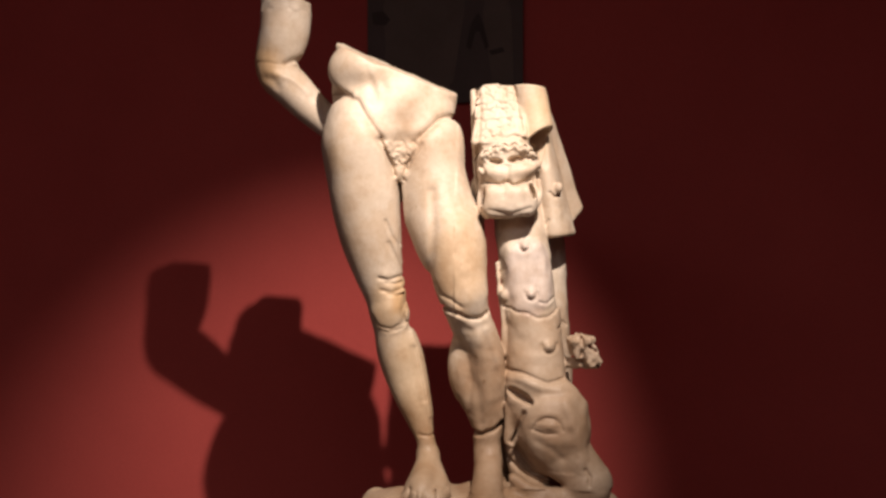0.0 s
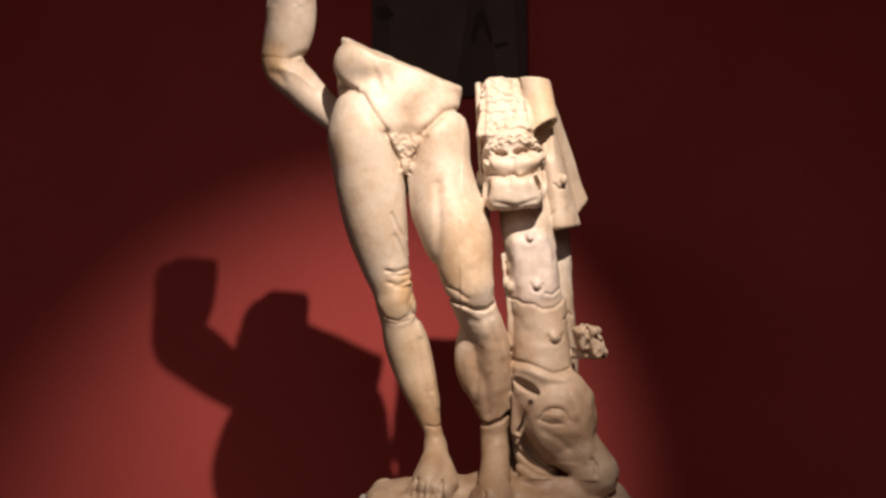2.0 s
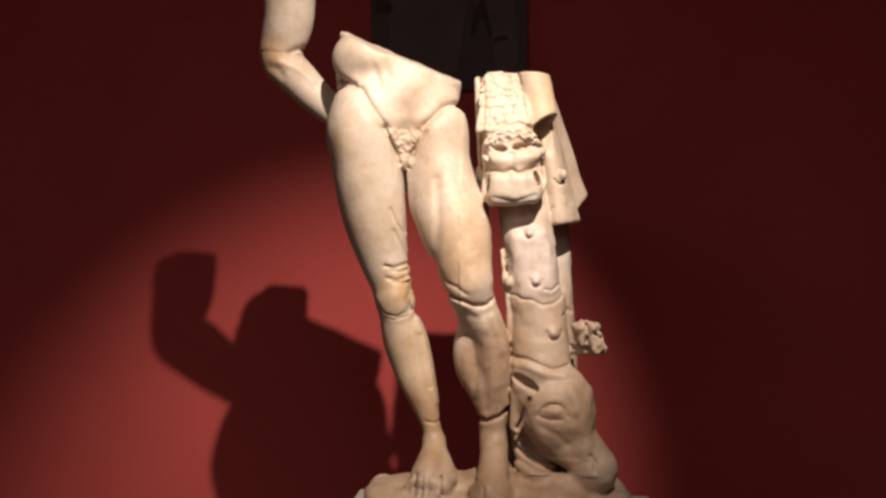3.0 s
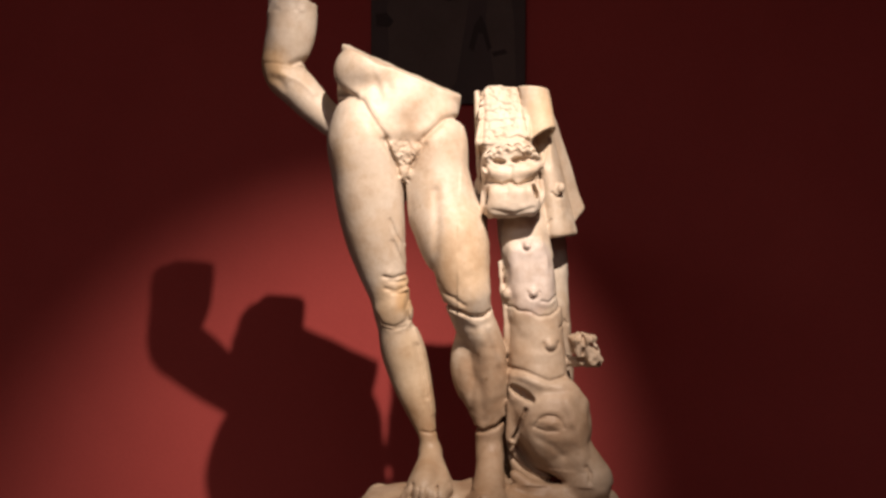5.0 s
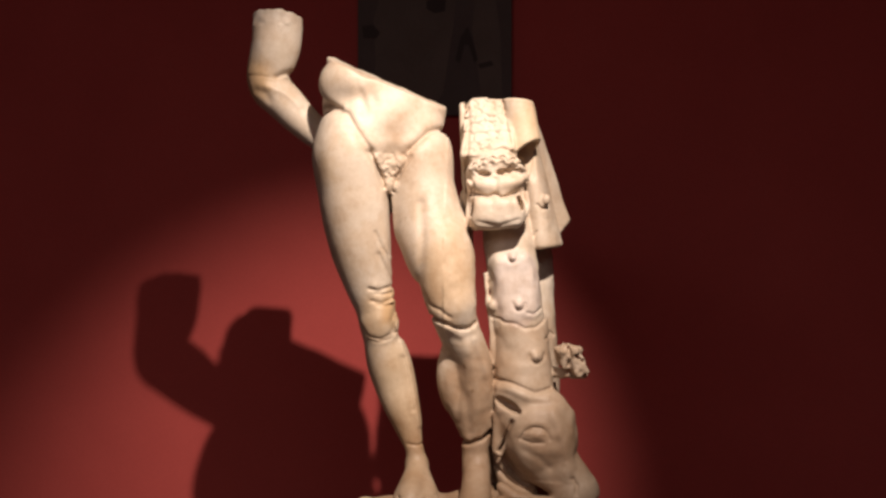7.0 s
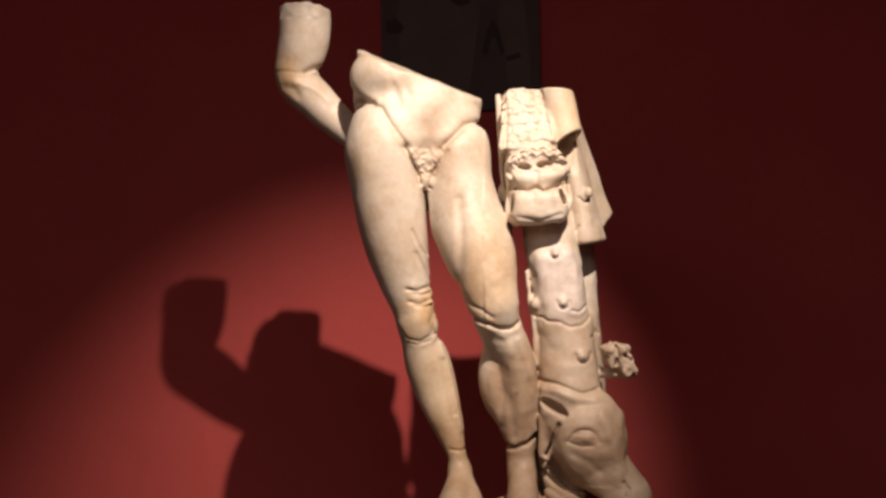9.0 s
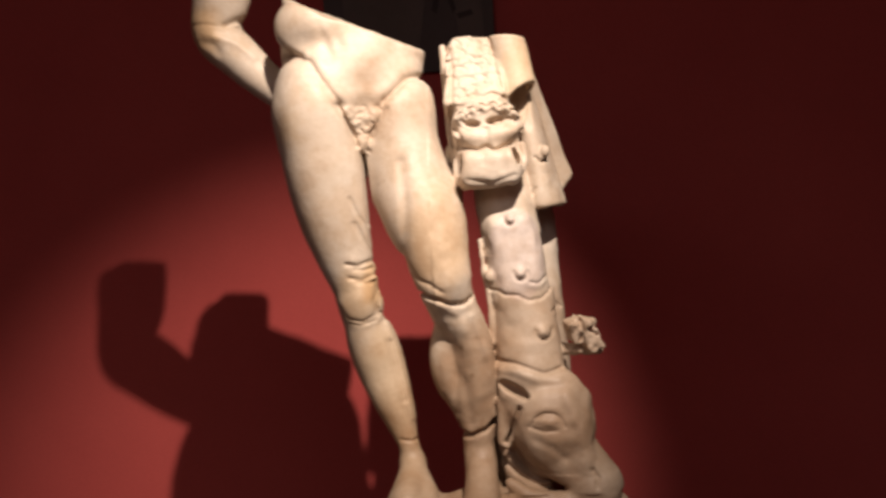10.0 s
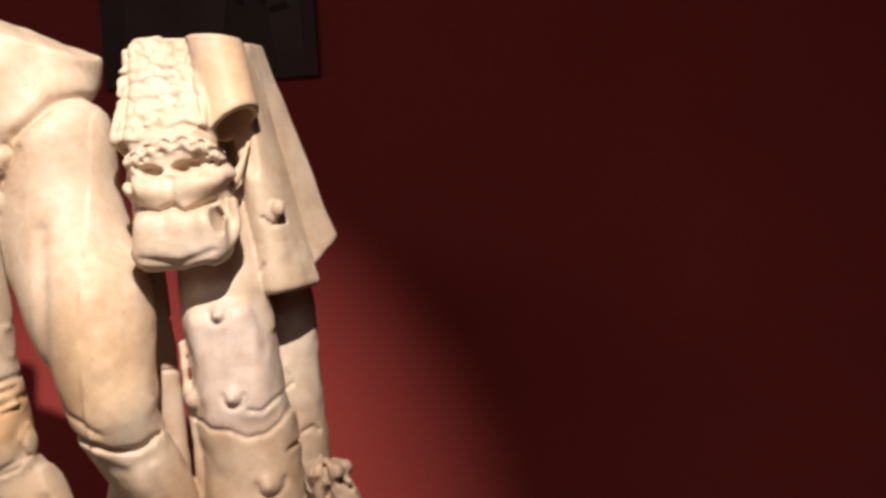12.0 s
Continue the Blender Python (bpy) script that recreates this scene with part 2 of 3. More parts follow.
        self.f[s] = g + amount * v

    def mesh(self):
        """The surface, one vertex in each cell that it crosses."""
        f = self.f
        for i in range(3):
            g = np.moveaxis(f, i, 0)
            g[0], g[-1] = 1, 1
        inside = f < 0
        c = np.zeros(np.array(f.shape) - 1, np.int8)
        corner = [(i, j, k) for i in (0, 1) for j in (0, 1) for k in (0, 1)]
        view = lambda a, o: a[tuple(slice(o[i], a.shape[i] - 1 + o[i]) for i in range(3))]
        for o in corner:
            c += view(inside, o)
        cell = np.argwhere((c > 0) & (c < 8))
        number = np.full(c.shape, -1, np.int32)
        number[tuple(cell.T)] = np.arange(len(cell))
        total, count = np.zeros((len(cell), 3)), np.zeros(len(cell))
        for o in corner:
            for i in range(3):
                if o[i]:
                    continue
                p = [o[j] + (j == i) for j in range(3)]
                fa, fb = f[tuple((cell + o).T)], f[tuple((cell + p).T)]
                hit = (fa < 0) != (fb < 0)
                t = np.where(hit, fa / np.where(hit, fa - fb, 1), 0)
                place = np.array(o, float)[None].repeat(len(cell), 0)
                place[:, i] += t
                total += place * hit[:, None]
                count += hit
        verts = self.lo + self.h * (cell + total / count[:, None])
        faces = []
        for i in range(3):
            a = [slice(1, -1)] * 3
            b = [slice(1, -1)] * 3
            a[i], b[i] = slice(0, -1), slice(1, None)
            fa, fb = inside[tuple(a)], inside[tuple(b)]
            e = np.argwhere(fa != fb)
            flip = fb[tuple(e.T)]
            base = e.copy()
            for j in range(3):
                if j != i:
                    base[:, j] += 1
            j, k = (i + 1) % 3, (i + 2) % 3
            quad = []
            for dj, dk in ((0, 0), (-1, 0), (-1, -1), (0, -1)):
                p = base.copy()
                p[:, j] += dj
                p[:, k] += dk
                quad.append(number[tuple(p.T)])
            quad = np.stack(quad, 1)
            quad[flip] = quad[flip][:, ::-1]
            faces.append(quad)
        return verts, np.concatenate(faces)

PLINTH_Z = 0.80
stone = Carving((-0.68, 2.30, 0.78), (0.60, 2.95, 2.44), 0.0034)

# belly, hips and flanks, broken off along a slope
stone.limb(((-0.137, 2.63, 1.859), 0.1139), ((-0.141, 2.63, 1.976), 0.1392), ((-0.145, 2.635, 2.074), 0.1487), ((-0.16, 2.64, 2.237), 0.1487), k=0.02, deep=0.84)
stone.lump((-0.221, 2.555, 1.913), (0.1044, 0.112, 0.155), (0, 4, 0), k=0.04)
stone.lump((-0.042, 2.635, 1.904), (0.0917, 0.10, 0.1392), (0, -3, 0), k=0.04)
stone.lump((-0.207, 2.57, 2.103), (0.1028, 0.102, 0.0728), (0, 18, 0), k=0.03)
stone.lump((-0.154, 2.585, 2.003), (0.0949, 0.085, 0.1107), (0, 15, 0), k=0.04)
stone.lump((-0.043, 2.655, 2.032), (0.0838, 0.09, 0.0664), (0, -18, 0), k=0.012)
stone.lump((-0.199, 2.66, 2.063), (0.1265, 0.10, 0.2056), k=0.02)
stone.lump((-0.136, 2.7, 2.051), (0.1107, 0.085, 0.174), k=0.02)
stone.lump((-0.217, 2.65, 1.849), (0.0949, 0.09, 0.1265), k=0.02)
stone.lump((-0.095, 2.72, 1.844), (0.070, 0.08, 0.1186), k=0.02)
stone.above((-0.273, 2.5, 2.159), (0.45, -0.17, 1.0), (-0.42, 2.32, 1.9), (0.085, 2.95, 2.44), k=0.003, rough=0.0012)
# unseen back: bevelled, and a block added, to shape the shadow on the wall
stone.above((-0.273, 2.685, 2.190), (0.45, 0.95, 1.0), (-0.42, 2.32, 1.8), (0.085, 2.95, 2.44), k=0.004, rough=0.0012)
stone.slab((-0.264, 2.735, 2.09), (0.066, 0.055, 0.080), (0, 4, 0), soft=0.03, k=0.012)

# flank that overhangs the hip, spike of the break
stone.lump((-0.255, 2.530, 2.086), (0.050, 0.035, 0.045), (0, 25, 0), k=0.035)
stone.limb(((-0.291, 2.580, 2.175), 0.007), ((-0.263, 2.570, 2.150), 0.014), ((-0.233, 2.565, 2.123), 0.012), k=0.010)

# leg that bears the weight
stone.limb(((-0.226, 2.545, 1.889), 0.0965), ((-0.216, 2.555, 1.795), 0.0989), ((-0.208, 2.565, 1.715), 0.0949), ((-0.197, 2.575, 1.636), 0.087), ((-0.181, 2.585, 1.555), 0.0728), ((-0.161, 2.595, 1.474), 0.0585), ((-0.15, 2.598, 1.425), 0.0569), ((-0.145, 2.61, 1.372), 0.0506), ((-0.128, 2.635, 1.307), 0.0633), ((-0.11, 2.645, 1.24), 0.0601), ((-0.089, 2.64, 1.175), 0.0506), ((-0.069, 2.635, 1.113), 0.038), ((-0.052, 2.625, 1.06), 0.0269), ((-0.043, 2.62, 1.012), 0.0285), k=0.03)
stone.lump((-0.15, 2.566, 1.423), (0.0364, 0.020, 0.0443), (0, 4, 0), k=0.014)
stone.lump((-0.132, 2.572, 1.491), (0.0316, 0.018, 0.0174), (0, 10, 0), k=0.01)
stone.limb(((-0.043, 2.62, 1.012), 0.0285), ((-0.041, 2.565, 0.977), 0.0348), ((-0.047, 2.5, 0.949), 0.0395), ((-0.049, 2.475, 0.937), 0.0316), k=0.014)
stone.limb(((-0.045, 2.6, 0.995), 0.0253), ((-0.069, 2.52, 0.947), 0.0253), ((-0.081, 2.48, 0.931), 0.019), k=0.015)
stone.limb(((-0.032, 2.6, 0.996), 0.0253), ((-0.002, 2.53, 0.948), 0.0285), ((-0.001, 2.46, 0.93), 0.0221), k=0.015)
stone.limb(((-0.045, 2.63, 1.01), 0.0269), ((-0.02, 2.665, 0.925), 0.0316), k=0.02)
for tip in ((-0.096, 2.475, 0.924), (-0.078, 2.46, 0.916), (-0.06, 2.45, 0.912), (-0.041, 2.445, 0.909), (-0.011, 2.44, 0.914)):
    stone.limb(((tip[0] + 0.008, tip[1] + 0.06, tip[2] + 0.020), 0.010), ((tip[0] + 0.003, tip[1] + 0.025, tip[2] + 0.010), 0.0095), (tip, 0.0085), k=0.004)

# bent leg, set forward, with its calf behind
stone.limb(((-0.034, 2.62, 1.895), 0.0880), ((-0.024, 2.615, 1.796), 0.0940), ((-0.006, 2.61, 1.714), 0.1012), ((0.022, 2.585, 1.633), 0.0997), ((0.048, 2.555, 1.554), 0.0807), ((0.058, 2.545, 1.508), 0.0728), ((0.067, 2.54, 1.458), 0.0617), ((0.086, 2.565, 1.396), 0.0585), ((0.112, 2.585, 1.33), 0.0569), ((0.123, 2.6, 1.248), 0.0569), ((0.126, 2.61, 1.166), 0.0538), ((0.127, 2.612, 1.117), 0.0475), ((0.128, 2.612, 1.071), 0.0411), ((0.13, 2.61, 1.02), 0.0364), k=0.03)
stone.limb(((0.073, 2.60, 1.357), 0.0411), ((0.067, 2.605, 1.281), 0.0510), ((0.073, 2.605, 1.215), 0.0459), ((0.106, 2.61, 1.144), 0.038), k=0.010)
stone.lump((0.08, 2.52, 1.482), (0.0475, 0.024, 0.0538), (0, -14, 0), k=0.018)
stone.limb(((0.13, 2.61, 1.02), 0.038), ((0.132, 2.53, 0.96), 0.0427), ((0.125, 2.45, 0.905), 0.0538), k=0.02)
stone.limb(((0.129, 2.63, 0.999), 0.0348), ((0.136, 2.665, 0.908), 0.038), k=0.02)

# folds of the groin and abdomen, knees and breaks
stone.line((-0.298, 2.023), (-0.256, 2.017), (-0.217, 2.007), (-0.194, 1.966), (-0.152, 1.906), wide=0.0057, depth=0.0055)
stone.line((-0.298, 2.02), (-0.256, 2.014), (-0.217, 2.004), (-0.194, 1.963), (-0.152, 1.903), wide=0.0142, depth=0.005)
stone.line((0.056, 1.974), (0.006, 1.967), (-0.033, 1.927), (-0.071, 1.893), wide=0.0054, depth=0.004)
stone.line((0.056, 1.974), (0.006, 1.967), (-0.033, 1.927), (-0.071, 1.893), wide=0.0127, depth=0.004)
stone.line((-0.308, 2.043), (-0.276, 2.036), (-0.238, 2.020), wide=0.008, depth=0.010)
stone.line((-0.173, 2.112), (-0.160, 2.078), (-0.145, 2.043), wide=0.013, depth=0.003)
stone.line((0.049, 1.981), (0.021, 1.975), (-0.004, 1.964), (-0.028, 1.936), (-0.054, 1.911), wide=0.007, depth=0.007)
stone.swell((0.022, 2.002), (0.026, 0.016), 0.006, -20)
stone.swell((-0.214, 1.985), (0.019, 0.0475), -0.005, 50)
stone.swell((-0.02, 1.941), (0.0158, 0.0411), -0.004, -42)
stone.swell((-0.178, 2.047), (0.0127, 0.0538), -0.005, 12)
stone.swell((-0.105, 2.006), (0.0538, 0.0633), 0.006)
stone.swell((-0.09, 1.927), (0.0443, 0.0221), 0.006)
stone.swell((-0.151, 1.897), (0.0221, 0.0158), -0.004)
stone.lump((-0.116, 2.54, 1.877), (0.0443, 0.022, 0.0316), k=0.02)
stone.lump((-0.112, 2.54, 1.83), (0.0221, 0.016, 0.0316), k=0.016)
stone.line((-0.159, 1.903), (-0.143, 1.868), (-0.125, 1.828), wide=0.0071, depth=0.006)
stone.line((-0.06, 1.886), (-0.079, 1.849), (-0.092, 1.815), wide=0.0057, depth=0.005)
stone.line((-0.114, 1.79), (-0.112, 1.714), (-0.107, 1.619), wide=0.0041, depth=0.02)
stone.lump((-0.107, 2.545, 1.876), (0.052, 0.024, 0.036), k=0.008)
stone.lump((-0.112, 2.545, 1.819), (0.026, 0.020, 0.030), k=0.008)
for i in range(46):
    a, b = random.uniform(-1, 1), random.uniform(-1, 1)
    c = (-0.105, 1.863)
    at = (c[0] + (0.026 - 0.022 * b) * -a, c[1] - 0.036 * b)
    ring = [(at[0] + 0.007 * math.cos(q), at[1] + 0.007 * math.sin(q)) for q in (a * 9, a * 9 + 0.9, a * 9 + 1.8, a * 9 + 2.7)]
    stone.line(*ring, wide=0.0036, depth=random.choice((0.0025, 0.0018, -0.002)), y=(2.4, 2.62))
stone.line((-0.159, 1.899), (-0.146, 1.873), (-0.137, 1.851), (-0.124, 1.807), wide=0.006, depth=0.010, y=(2.4, 2.66))
stone.line((-0.048, 1.891), (-0.070, 1.860), (-0.089, 1.835), (-0.102, 1.797), wide=0.005, depth=0.007, y=(2.4, 2.66))
stone.line((-0.019, 1.76), (-0.012, 1.665), (-0.016, 1.586), (-0.031, 1.523), wide=0.0127, depth=0.006)
stone.swell((0.045, 1.633), (0.038, 0.0949), 0.005, 8)
stone.swell((-0.139, 1.603), (0.0142, 0.0949), -0.005, 6)
stone.line((-0.139, 1.619), (-0.12, 1.571), (-0.104, 1.524), wide=0.0063, depth=0.004)
stone.swell((-0.234, 1.747), (0.0411, 0.1107), 0.004)
stone.swell((-0.297, 1.86), (0.0221, 0.0633), -0.003)
stone.line((-0.15, 1.509), (-0.127, 1.506), (-0.098, 1.514), wide=0.0038, depth=0.0045, y=(2.2, 2.58))
stone.line((-0.144, 1.476), (-0.121, 1.473), (-0.099, 1.479), wide=0.0038, depth=0.0045, y=(2.2, 2.58))
stone.swell((-0.149, 1.53), (0.0127, 0.0127), 0.003)
stone.line((-0.196, 1.404), (-0.18, 1.38), (-0.146, 1.369), (-0.113, 1.379), (-0.082, 1.399), wide=0.0032, depth=0.003, y=(2.2, 2.575))
stone.line((-0.099, 1.468), (-0.109, 1.428), (-0.103, 1.396), wide=0.0054, depth=0.006)
stone.line((-0.008, 1.507), (0.01, 1.479), (0.038, 1.467), (0.065, 1.448), wide=0.0047, depth=0.004, y=(2.2, 2.54))
stone.line((0.013, 1.444), (0.034, 1.436), (0.077, 1.419), (0.127, 1.42), wide=0.0038, depth=0.006, y=(2.2, 2.525))
stone.swell((0.085, 1.388), (0.019, 0.0221), -0.004)
stone.line((0.06, 1.361), (0.075, 1.317), (0.084, 1.254), (0.08, 1.19), (0.077, 1.142), wide=0.0095, depth=0.0035)
stone.line((0.107, 1.365), (0.125, 1.286), (0.137, 1.191), wide=0.0174, depth=-0.004)
stone.line((0.079, 1.08), (0.108, 1.082), (0.136, 1.092), (0.177, 1.121), wide=0.0038, depth=0.010, y=(2.2, 2.62))
stone.line((-0.081, 1.32), (-0.071, 1.253), (-0.054, 1.173), wide=0.0095, depth=0.004)
stone.line((-0.071, 1.072), (-0.017, 1.068), wide=0.0028, depth=0.0018, y=(2.2, 2.62))
stone.swell((-0.06, 1.157), (0.0079, 0.0348), -0.004, 20)

stone.swell((-0.139, 1.447), (0.026, 0.036), 0.007, y=(2.4, 2.64))
stone.line((-0.165, 1.523), (-0.140, 1.517), (-0.104, 1.530), wide=0.005, depth=0.006, y=(2.3, 2.62))
stone.line((-0.162, 1.489), (-0.134, 1.481), (-0.102, 1.495), wide=0.005, depth=0.005, y=(2.3, 2.62))
stone.line((-0.192, 1.416), (-0.173, 1.387), (-0.138, 1.379), (-0.109, 1.394), (-0.096, 1.444), wide=0.004, depth=0.003, y=(2.3, 2.64))
stone.line((-0.183, 1.387), (-0.157, 1.371), (-0.128, 1.368), (-0.103, 1.381), wide=0.006, depth=-0.0015, y=(2.3, 2.64))
stone.line((-0.145, 1.681), (-0.132, 1.642), (-0.117, 1.615), (-0.108, 1.571), wide=0.004, depth=0.0035, y=(2.3, 2.62))
stone.swell((0.095, 1.479), (0.032, 0.040), 0.010, -10, y=(2.3, 2.62))
stone.line((0.010, 1.448), (0.033, 1.436), (0.058, 1.431), (0.085, 1.416), (0.110, 1.412), (0.130, 1.430), wide=0.004, depth=0.009, y=(2.3, 2.62))
stone.line((0.023, 1.427), (0.061, 1.414), (0.093, 1.393), wide=0.008, depth=-0.002, y=(2.3, 2.62))
stone.line((0.078, 1.358), (0.096, 1.271), (0.108, 1.177), (0.114, 1.117), wide=0.010, depth=0.003, y=(2.3, 2.68))
stone.line((0.132, 1.382), (0.164, 1.288), (0.177, 1.178), (0.174, 1.127), wide=0.010, depth=-0.005, y=(2.3, 2.68))
stone.line((-0.086, 1.370), (-0.066, 1.300), (-0.051, 1.221), (-0.035, 1.125), wide=0.006, depth=-0.004, y=(2.3, 2.66))
stone.line((-0.066, 1.377), (-0.044, 1.301), (-0.029, 1.189), wide=0.006, depth=0.004, y=(2.3, 2.66))
stone.line((-0.065, 1.075), (-0.039, 1.070), (-0.013, 1.075), wide=0.003, depth=0.004, y=(2.3, 2.66))
stone.line((0.089, 1.091), (0.114, 1.085), (0.130, 1.095), (0.149, 1.097), (0.171, 1.118), wide=0.005, depth=0.012, y=(2.3, 2.64))

# arm, broken above the elbow, its wrist behind the hip
stone.limb(((-0.448, 2.630, 2.342), 0.0709), ((-0.454, 2.630, 2.290), 0.0725), ((-0.459, 2.630, 2.233), 0.0717), ((-0.476, 2.640, 2.179), 0.0679), ((-0.490, 2.650, 2.137), 0.0584), ((-0.472, 2.650, 2.100), 0.0535), k=0.012, deep=0.95)
stone.limb(((-0.488, 2.645, 2.144), 0.0583), ((-0.483, 2.650, 2.110), 0.0584), ((-0.446, 2.660, 2.071), 0.0570), ((-0.381, 2.670, 2.005), 0.0490), ((-0.285, 2.690, 1.924), 0.0412), k=0.010, deep=1.1)
stone.above((-0.451, 2.630, 2.313), (0.10, 0.12, 1.0), (-0.68, 2.4, 2.2), (-0.36, 2.98, 2.46), k=0.004, rough=0.002)
stone.line((-0.412, 2.153), (-0.431, 2.144), (-0.451, 2.132), wide=0.006, depth=0.009, y=(2.4, 2.95))
stone.line((-0.537, 2.139), (-0.504, 2.135), (-0.462, 2.129), (-0.427, 2.128), wide=0.0030, depth=0.0018, y=(2.4, 2.95))
stone.line((-0.508, 2.094), (-0.484, 2.084), (-0.471, 2.068), wide=0.012, depth=0.004, y=(2.4, 2.95))
stone.line((-0.476, 2.103), (-0.425, 2.086), (-0.385, 2.053), wide=0.010, depth=-0.004, y=(2.4, 2.95))
stone.swell((-0.420, 2.218), (0.016, 0.055), -0.004, y=(2.4, 2.95))
stone.swell((-0.486, 2.212), (0.022, 0.063), 0.003, y=(2.4, 2.95))
stone.weather((-0.68, 2.3, 2.28), (-0.36, 2.98, 2.44), 0.018, 0.003)

# pelt: the block with the mane, leaning back
stone.slab((0.167, 2.655, 1.968), (0.0750, 0.085, 0.1171), (-20, 3, 0), soft=0.012, k=0.006)
stone.slab((0.197, 2.77, 1.969), (0.0817, 0.08, 0.1171), (0, 3, 0), soft=0.02, k=0.01)
stone.above((0.149, 2.6, 2.065), (0, 0.02, 1.0), (0.05, 2.4, 2.0), (0.34, 2.98, 2.46), k=0.005, rough=0.001)
stone.above((0.149, 2.74, 2.065), (0, 1.0, 1.0), (0.05, 2.4, 1.9), (0.34, 2.98, 2.46), k=0.005, rough=0.001)
stone.limb(((0.096, 2.65, 1.79), 0.018), ((0.094, 2.68, 1.70), 0.022), ((0.092, 2.70, 1.573), 0.024), ((0.095, 2.71, 1.478), 0.025), ((0.104, 2.70, 1.31), 0.028), k=0.005, deep=0.8)
stone.line((0.065, 1.600), (0.133, 1.597), wide=0.0028, depth=0.006, y=(2.64, 2.76))
stone.line((0.065, 1.508), (0.141, 1.508), wide=0.0028, depth=0.006, y=(2.64, 2.76))
for row in range(9):
    for col in range(4):
        cx = 0.106 + 0.033 * col + 0.016 * (row % 2) + random.uniform(-0.008, 0.008)
        cz = 2.044 - 0.0235 * row + random.uniform(-0.006, 0.006)
        r = 0.019 + random.uniform(-0.004, 0.005)
        if cx < 0.205 + 0.003 * row:
            lean = random.uniform(-25, 45)
            for ring, deep, wide in ((1.0, 0.0055, 0.0042), (0.70, -0.0020, 0.0050), (0.40, 0.0025, 0.0036)):
                arc = [(cx + ring * r * math.cos(radians(a + lean)), cz + 0.62 * ring * r * math.sin(radians(a + lean))) for a in (10, 40, 75, 110, 145, 175)]
                stone.line(*arc, wide=wide, depth=deep, y=(2.4, 2.66))
stone.sheet((0.084, 2.66, 2.052), (0.083, 2.73, 2.063), (0.099, 2.63, 1.76), (0.099, 2.68, 1.763), 0.0085)
stone.line((0.103, 2.058), (0.11, 1.98), (0.106, 1.898), (0.104, 1.803), wide=0.0063, depth=0.010, y=(2.4, 2.68))
# pelt: rolled fold, broken off below, and hanging flap
stone.limb(((0.242, 2.615, 2.07), 0.045), ((0.256, 2.61, 1.993), 0.045), ((0.281, 2.60, 1.855), 0.047), k=0.004)
stone.slab((0.243, 2.66, 2.116), (0.0791, 0.18, 0.060), (0, 3, 0), soft=0.003, k=0.004, cut=True)
stone.above((0.263, 2.6, 1.912), (0.52, -0.25, -0.82), (0.213, 2.45, 1.80), (0.33, 2.68, 1.97), k=0.003)
stone.line((0.204, 2.052), (0.216, 1.974), (0.237, 1.893), (0.252, 1.846), wide=0.0038, depth=0.007, y=(2.4, 2.72))
stone.sheet((0.271, 2.725, 2.061), (0.281, 2.79, 2.068), (0.350, 2.72, 1.668), (0.392, 2.78, 1.722), 0.0095, sag=0.004)
stone.sheet((0.251, 2.66, 2.051), (0.269, 2.725, 2.055), (0.300, 2.640, 1.643), (0.366, 2.70, 1.650), 0.0115, sag=0.034)
stone.limb(((0.264, 2.612, 1.955), 0.030), ((0.275, 2.606, 1.90), 0.037), ((0.293, 2.60, 1.845), 0.034), k=0.004, cut=True)
stone.limb(((0.287, 2.63, 1.886), 0.0047), ((0.279, 2.615, 1.856), 0.0055), ((0.267, 2.6, 1.821), 0.0079), k=0.004)
stone.lump((0.328, 2.635, 1.776), (0.0127, 0.012, 0.0158), k=0.006)
stone.line((0.302, 1.761), (0.317, 1.748), (0.33, 1.754), wide=0.0032, depth=0.009, y=(2.5, 2.72))
stone.line((0.285, 1.662), (0.301, 1.684), wide=0.0032, depth=0.006, y=(2.5, 2.72))
# lion face: brows, eyes, cheeks, muzzle
stone.lump((0.179, 2.585, 1.834), (0.0775, 0.058, 0.0981), k=0.02)
stone.lump((0.187, 2.585, 1.79), (0.0807, 0.065, 0.0949), k=0.015)
for i, (x, z) in enumerate(((0.129, 1.861), (0.154, 1.873), (0.178, 1.879), (0.206, 1.881), (0.234, 1.875), (0.255, 1.862))):
    stone.lump((x, 2.540 + 0.004 * (i % 2), z), (0.017, 0.024, 0.013), (0, 20 * (i % 3 - 1), 0), k=0.009)
    curl = [(x + 0.011 * math.cos(q), z - 0.003 + 0.012 * math.sin(q)) for q in (0.1, 0.8, 1.5, 2.2, 2.9)]
    stone.line(*curl, wide=0.003, depth=0.008, y=(2.4, 2.62))
    stone.line((x - 0.006, z - 0.010), (x - 0.004, z + 0.002), wide=0.0026, depth=0.006, y=(2.4, 2.62))
    stone.line((x, z - 0.008), (x, z + 0.002), wide=0.0026, depth=0.006, y=(2.4, 2.62))
stone.lump((0.154, 2.520, 1.841), (0.023, 0.050, 0.0120), (0, 8, 0), k=0.004, cut=True)
stone.lump((0.211, 2.520, 1.847), (0.025, 0.050, 0.0120), (0, -6, 0), k=0.004, cut=True)
stone.lump((0.155, 2.566, 1.842), (0.016, 0.014, 0.0085), k=0.003)
stone.lump((0.213, 2.566, 1.847), (0.016, 0.014, 0.0085), k=0.003)
stone.line((0.127, 1.843), (0.154, 1.828), (0.181, 1.836), wide=0.004, depth=-0.004, y=(2.4, 2.6))
stone.line((0.187, 1.836), (0.212, 1.832), (0.243, 1.844), wide=0.004, depth=-0.004, y=(2.4, 2.6))
stone.lump((0.152, 2.540, 1.810), (0.046, 0.026, 0.0180), (0, 12, 0), k=0.022)
